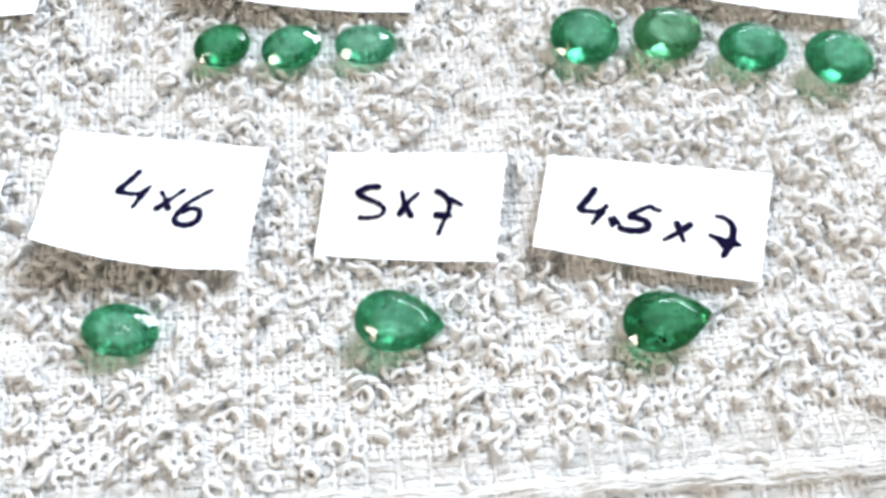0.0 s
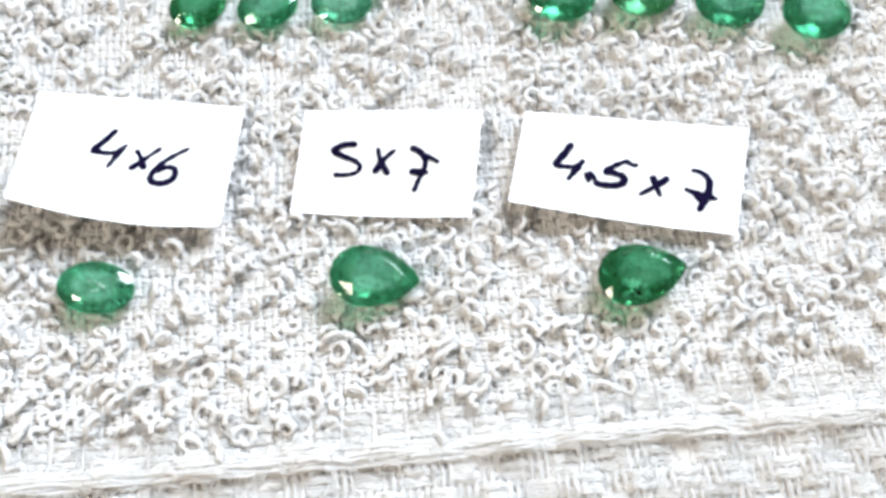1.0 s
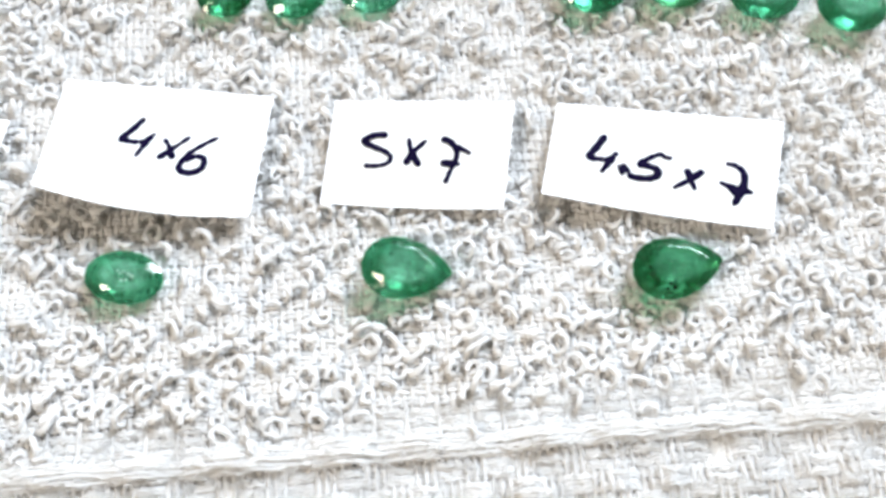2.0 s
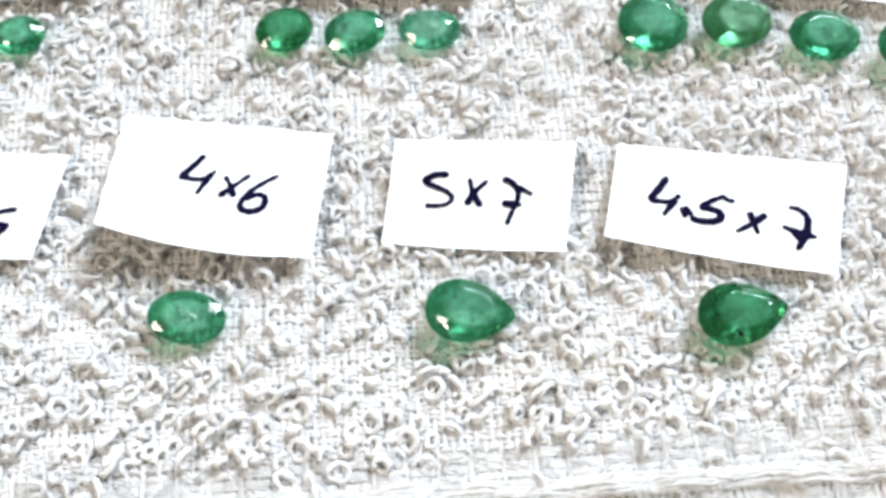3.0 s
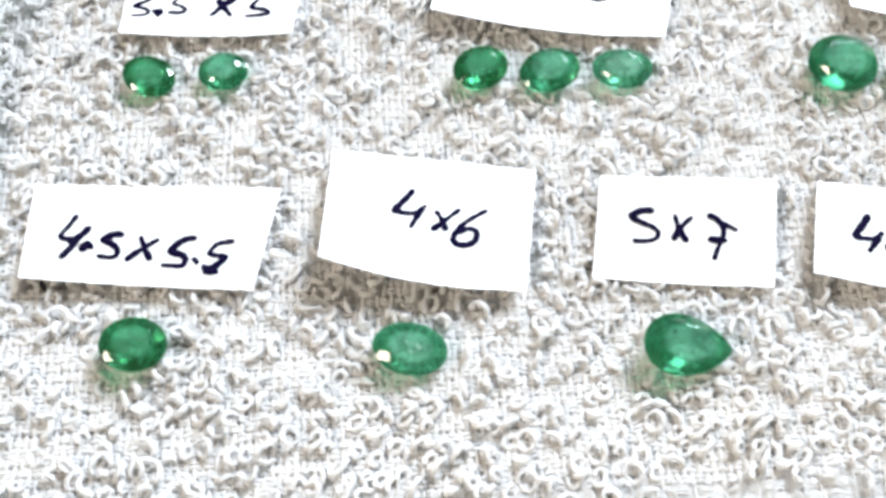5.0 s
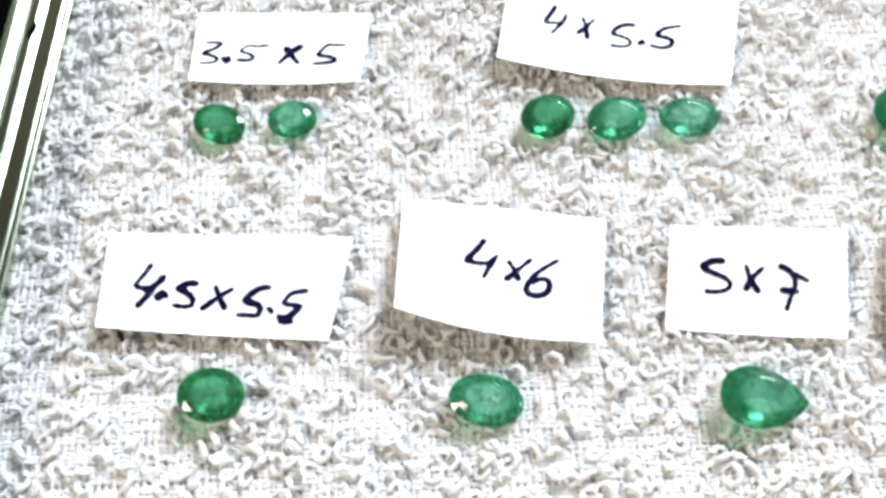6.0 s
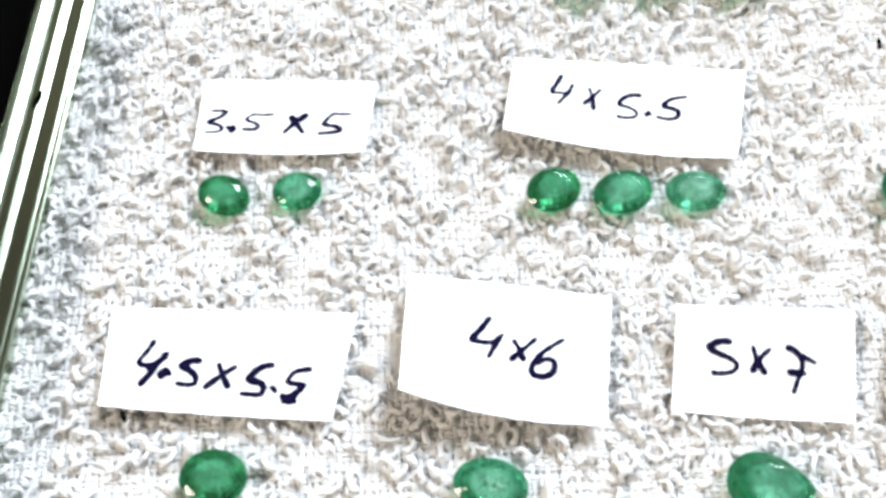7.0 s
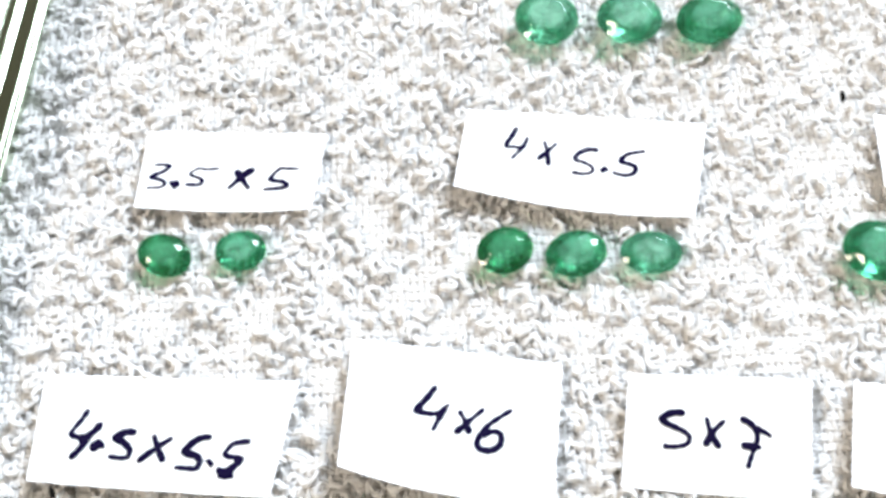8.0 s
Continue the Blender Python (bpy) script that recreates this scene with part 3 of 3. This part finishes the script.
GLYPHS["5 7"] = [[(1.0, 1.0), (0.56, 1.0), (0.42, 1.0), (0.2, 0.62), (0.18, 0.45), (0.52, 0.37), (0.68, 0.23), (0.57, 0.09), (0.0, 0.0)]]
GLYPHS["4 4"] = [[(0.53, 1.0), (0.28, 0.71), (0.0, 0.41), (0.36, 0.38), (0.77, 0.41), (1.0, 0.71)], [(0.88, 0.49), (0.55, 0.23), (0.23, 0.0)]]
GLYPHS["x 6"] = [[(0.37, 1.0), (0.51, 0.53), (0.52, 0.0)], [(1.0, 0.93), (0.57, 0.62), (0.0, 0.25)]]
GLYPHS["5 8"] = [[(1.0, 0.98), (0.62, 1.0), (0.29, 0.83), (0.15, 0.58), (0.46, 0.46), (0.73, 0.27), (0.67, 0.07), (0.35, 0.0), (0.0, 0.07)]]
GLYPHS[". 5"] = [[(0.0, 0.0), (0.5, 0.5), (1.0, 1.0)]]
GLYPHS["5 9"] = [[(1.0, 1.0), (0.74, 0.95), (0.47, 0.85), (0.26, 0.58), (0.51, 0.46), (0.67, 0.34), (0.61, 0.1), (0.34, 0.0), (0.0, 0.12)]]
BOLD = {"x 5": 1.35, ". 1": 1.25, ". 4": 1.4, "3 1": 0.8, "5 6": 0.8, "5 7": 0.9}  # signs pressed harder or lighter than the rest of the slip
GLYPH_NAMES = {"x": "times_sign", ".": "decimal_point", "blot": "ink_blot"}


def smooth_line(points, steps=5):
    """Catmull-Rom line through the points."""
    p = [np.array(q, float) for q in points]
    p = [2 * p[0] - p[1], *p, 2 * p[-1] - p[-2]]
    out = []
    for a, b, c, d in zip(p, p[1:], p[2:], p[3:]):
        for i in range(steps):
            t = i / steps
            out.append(0.5 * (2 * b + (c - a) * t + (2 * a - 5 * b + 4 * c - d) * t * t + (3 * b - a - 3 * c + d) * t ** 3))
    out.append(p[-2])
    return np.array(out)


def paper_slip(label, corners, bow, chars, pen):
    """corners: far-left, far-right, near-right, near-left (x, y, z in mm). bow: how far the near edge sags. chars: sign, centre, width, height."""
    at, find = sheet_surface(corners, bow)

    def place(x, y):
        u, v = find(np.array([x]), np.array([y]))
        return at(u, v)[0]

    slip = tagged(new("paper_slip"), label, "paper label", "paper size labels")
    nu, nv = 24, 12
    U, V = np.meshgrid(np.linspace(0, 1, nu), np.linspace(0, 1, nv))
    jag = np.random.default_rng(len(label) + len(chars)).normal(0, 0.018, U.shape)
    top = at(U, V)
    top[0, :, 1] += jag[0]
    top[-1, :, 1] += jag[-1]
    i = np.arange(nu * nv).reshape(nv, nu)
    q = np.stack([i[:-1, :-1], i[:-1, 1:], i[1:, 1:], i[1:, :-1]], axis=-1).reshape(-1, 4)
    sheet = part("paper", mesh_from("paper", top.reshape(-1, 3) * MM, q.tolist(), PAPER, False), slip)
    mod = sheet.modifiers.new("thickness", "SOLIDIFY")
    mod.thickness, mod.offset = 0.06 * MM, -1.0
    for written, x, y, w, h in chars:
        sign = written.split()[0]
        verts, quads, base = [], [], 0
        for stroke in GLYPHS[written]:
            line = smooth_line(stroke)
            pts = np.array([place(x + (gx_ - 0.5) * w, y + (gy_ - 0.5) * h) for gx_, gy_ in line])
            pts[:, 2] += 0.04
            n = len(pts)
            rad = pen * (0.84 + 0.17 * np.sin(np.linspace(0.4, 5.5, n) + x) + 0.09 * np.sin(np.arange(n) * 1.7 + y)) * np.where((np.arange(n) == 0) | (np.arange(n) == n - 1), 0.55, 1.0)
            rad = rad * BOLD.get(written, 1.0)
            if sign == ".":
                rad = rad * 1.5
            v, qd = tubes(pts[None] * MM, rad[None] * MM, 8, 0.16)
            ends = [[base + k for k in range(8)][::-1], [base + (n - 1) * 8 + k for k in range(8)]]
            verts.extend(v.tolist())
            quads.extend((qd + base).tolist())
            quads.extend(ends)
            base += len(v)
        part(GLYPH_NAMES.get(sign, "digit"), mesh_from("ink_stroke", verts, quads, INK), slip, "dark blue handwritten ink stroke")
    return slip


for row in SLIPS:
    paper_slip(*row)


# ---- the emeralds ----
def gem(label, shape, length, width, x, y, turn, tilt_x, tilt_y, material, spots=(), table=0.60):
    """A faceted stone: table, two rows of crown facets, girdle, two rows of pavilion facets, keel. mm and degrees."""
    n, deep, outline = 10, DEEP, SHAPES[shape]
    z = SIT + deep * width
    bm = bmesh.new()

    def ring(count, scale, high, shift):
        out = []
        for k in range(count):
            ox, oy = outline(2 * math.pi * (k + shift) / count)
            out.append(bm.verts.new((ox * scale * length / 2 * MM, oy * scale * width / 2 * MM, high * width * MM)))
        return out

    flat, star = ring(n, table, 0.165, 0.0), ring(n, 0.80, 0.098, 0.5)
    upper, lower = ring(2 * n, 1.0, 0.02, 0.0), ring(2 * n, 1.0, -0.02, 0.0)
    main, low = ring(n, BELLY[2][0], -BELLY[2][1], 0.5), ring(n, BELLY[1][0], -BELLY[1][1], 0.0)
    keel = bm.verts.new((0, 0, -deep * width * MM))
    bm.faces.new(flat)
    for k in range(n):
        j, a0, a1, a2 = (k + 1) % n, 2 * k, 2 * k + 1, (2 * k + 2) % (2 * n)
        bm.faces.new((flat[k], star[k], flat[j]))
        bm.faces.new((star[k], star[j], flat[j]))
        for inner, rim in ((star, upper), (main, lower)):
            bm.faces.new((inner[k], rim[a0], rim[a1]))
            bm.faces.new((inner[k], rim[a1], rim[a2]))
            bm.faces.new((inner[k], rim[a2], inner[j]))
        bm.faces.new((upper[a0], lower[a0], lower[a1], upper[a1]))
        bm.faces.new((upper[a1], lower[a1], lower[a2], upper[a2]))
        bm.faces.new((low[k], main[k], low[j]))
        bm.faces.new((main[k], main[j], low[j]))
        bm.faces.new((low[k], keel, low[j]))
    bmesh.ops.recalc_face_normals(bm, faces=bm.faces[:])
    bmesh.ops.bevel(bm, geom=bm.edges[:], offset=0.025 * MM, segments=1, affect="EDGES")
    me = bpy.data.meshes.new("emerald")
    bm.to_mesh(me)
    bm.free()
    me.materials.append(material)
    ob = new("emerald", me)
    ob.matrix_world = pose(x * MM, y * MM, z * MM, tilt_x, tilt_y, turn)
    for sx, sy, size, *pale in spots:
        b2 = bmesh.new()
        bmesh.ops.create_icosphere(b2, subdivisions=1, radius=size * MM)
        for v in b2.verts:
            out = min(max((math.hypot(sx / length, sy / width) * 2 - table) / (1 - table), 0), 1)
            v.co = v.co * (1 + 0.4 * noise.noise(v.co * 4000)) + Vector((sx * MM, sy * MM, (0.165 - 0.10 * out) * width * MM + (0.04 if pale else 0.09) * MM))
        m2 = bpy.data.meshes.new("inclusion")
        b2.to_mesh(m2)
        b2.free()
        m2.materials.append(FLAKE if pale else SPECK)
        part("inclusion", m2, ob, "small pale glinting inclusion" if pale else "small black inclusion in the stone")
    return tagged(ob, label, "emerald", "cut emeralds on the towel")


for row in GEMS:
    gem(*row)


# ---- the metal tray ----
def tray():
    """A tin tray with a beaded rim, swept round a rounded rectangle. Profile: distance in from the outer foot, height, mm."""
    rim = [(0.3, -2.6), (0.0, 0.6), (-0.4, 2.6), (-1.0, 3.6), (-1.45, 4.02), (-1.5, 4.1), (-1.4, 4.18), (-1.3, 4.2), (-1.0, 4.19), (-0.92, 4.25), (-0.82, 4.29),
           (-0.7, 4.27), (0.62, 4.27), (0.7, 4.33), (0.85, 4.44), (1.15, 4.58), (1.4, 4.62), (1.6, 4.6), (1.72, 4.5), (2.02, 4.5), (2.1, 4.58), (2.25, 4.74),
           (2.5, 4.91), (2.9, 5.1), (3.2, 5.19), (3.45, 5.2), (3.65, 5.08), (3.8, 4.7), (3.9, 2.0)]
    x_out, x_far, ya, yb, rad = -41.2, -118.0, -46.0, 120.0, 9.0
    cx, cy, hx, hy = (x_out + x_far) / 2, (ya + yb) / 2, (x_out - x_far) / 2, (yb - ya) / 2
    spine = []
    for qx, qy, a0 in ((1, 1, 0), (-1, 1, 90), (-1, -1, 180), (1, -1, 270)):
        for k in range(9):
            a = radians(a0 + k * 90 / 8)
            spine.append((cx + qx * (hx - rad), cy + qy * (hy - rad), math.cos(a), math.sin(a)))
    ns, n = len(rim), len(spine)
    verts = [((bx + nx * (rad - d)) * MM, (by + ny * (rad - d)) * MM, h * MM) for bx, by, nx, ny in spine for d, h in rim]
    faces = [(i * ns + j, ((i + 1) % n) * ns + j, ((i + 1) % n) * ns + j + 1, i * ns + j + 1) for i in range(n) for j in range(ns - 1)]
    ob = tagged(new("metal_tray"), "shiny tin tray with a beaded rim and dark inside", "tray")
    part("rim", mesh_from("rim", verts, faces, STEEL, False), ob, "polished beaded metal rim")
    inner = [((bx + nx * (rad - 3.85)) * MM, (by + ny * (rad - 3.85)) * MM) for bx, by, nx, ny in spine]
    lv_ = [(x, y, 2.0 * MM) for x, y in inner] + [(x, y, 1.0 * MM) for x, y in inner]
    lf = [tuple(range(n, 2 * n))] + [(i, (i + 1) % n, n + (i + 1) % n, n + i) for i in range(n)]
    part("lining", mesh_from("lining", lv_, lf, BLACK, False), ob, "black lining of the tray")
    bm = bmesh.new()
    bmesh.ops.create_uvsphere(bm, u_segments=12, v_segments=8, radius=1)
    for v in bm.verts:
        v.co = Vector(((-42.45 + v.co.x * 0.33 + 0.12 * math.sin(v.co.y * 3)) * MM, (34.9 + v.co.y * 1.2) * MM, (4.56 + v.co.z * 0.22) * MM))
    me = bpy.data.meshes.new("chip")
    bm.to_mesh(me)
    bm.free()
    me.materials.append(BLACK)
    part("chip", me, ob, "black chip in the plating")
    return ob


tray()


# ---- lint on the towel ----
def lint(label, points, radius):
    p = np.array(points, float)[None]
    v, q = tubes(p * MM, np.array([[radius * s for s in (0.5, 1.0, 1.0, 0.5)]]) * MM, 6)
    tagged(new("lint", mesh_from("lint", v.tolist(), q.tolist(), SPECK)), label, "lint")


lint("tiny black speck of lint beside a paper slip", [(-30.04, 5.45, 2.75), (-29.84, 5.11, 2.75), (-29.66, 4.81, 2.75), (-29.52, 4.52, 2.75)], 0.24)
lint("tiny black speck of lint on the towel pile", [(37.92, 44.32, 2.55), (37.91, 43.92, 2.55), (37.89, 43.53, 2.55), (37.83, 43.13, 2.4)], 0.26)
lint("short dark curled hair on the towel pile", [(-23.63, 43.85, 2.4), (-23.05, 43.58, 2.4), (-22.65, 43.86, 2.4), (-22.61, 44.39, 2.4)], 0.1)

# ---- pile loops that stand nearest the walk, one by one ----
kinds = []
kr = np.random.default_rng(21)
for _ in range(14):
    kp = loop_paths(np.zeros(1), np.zeros(1), kr) * MM
    kv, kq = tubes(plies(kp / MM, kr) * MM, kr.uniform(0.12, 0.18, 3) * MM, 5)
    kinds.append(quads_mesh("loop", kv, kq, COTTON))
for i in NEAR:
    lob = part("loop", kinds[int(i) % len(kinds)], towel)
    lw = to_world(np.array([LX[i], LY[i], swell(LX[i], LY[i])]))
    lob.matrix_local = Matrix.Translation(lw) @ pose(0, 0, 0, 0, 0, float(i * 77 % 360))
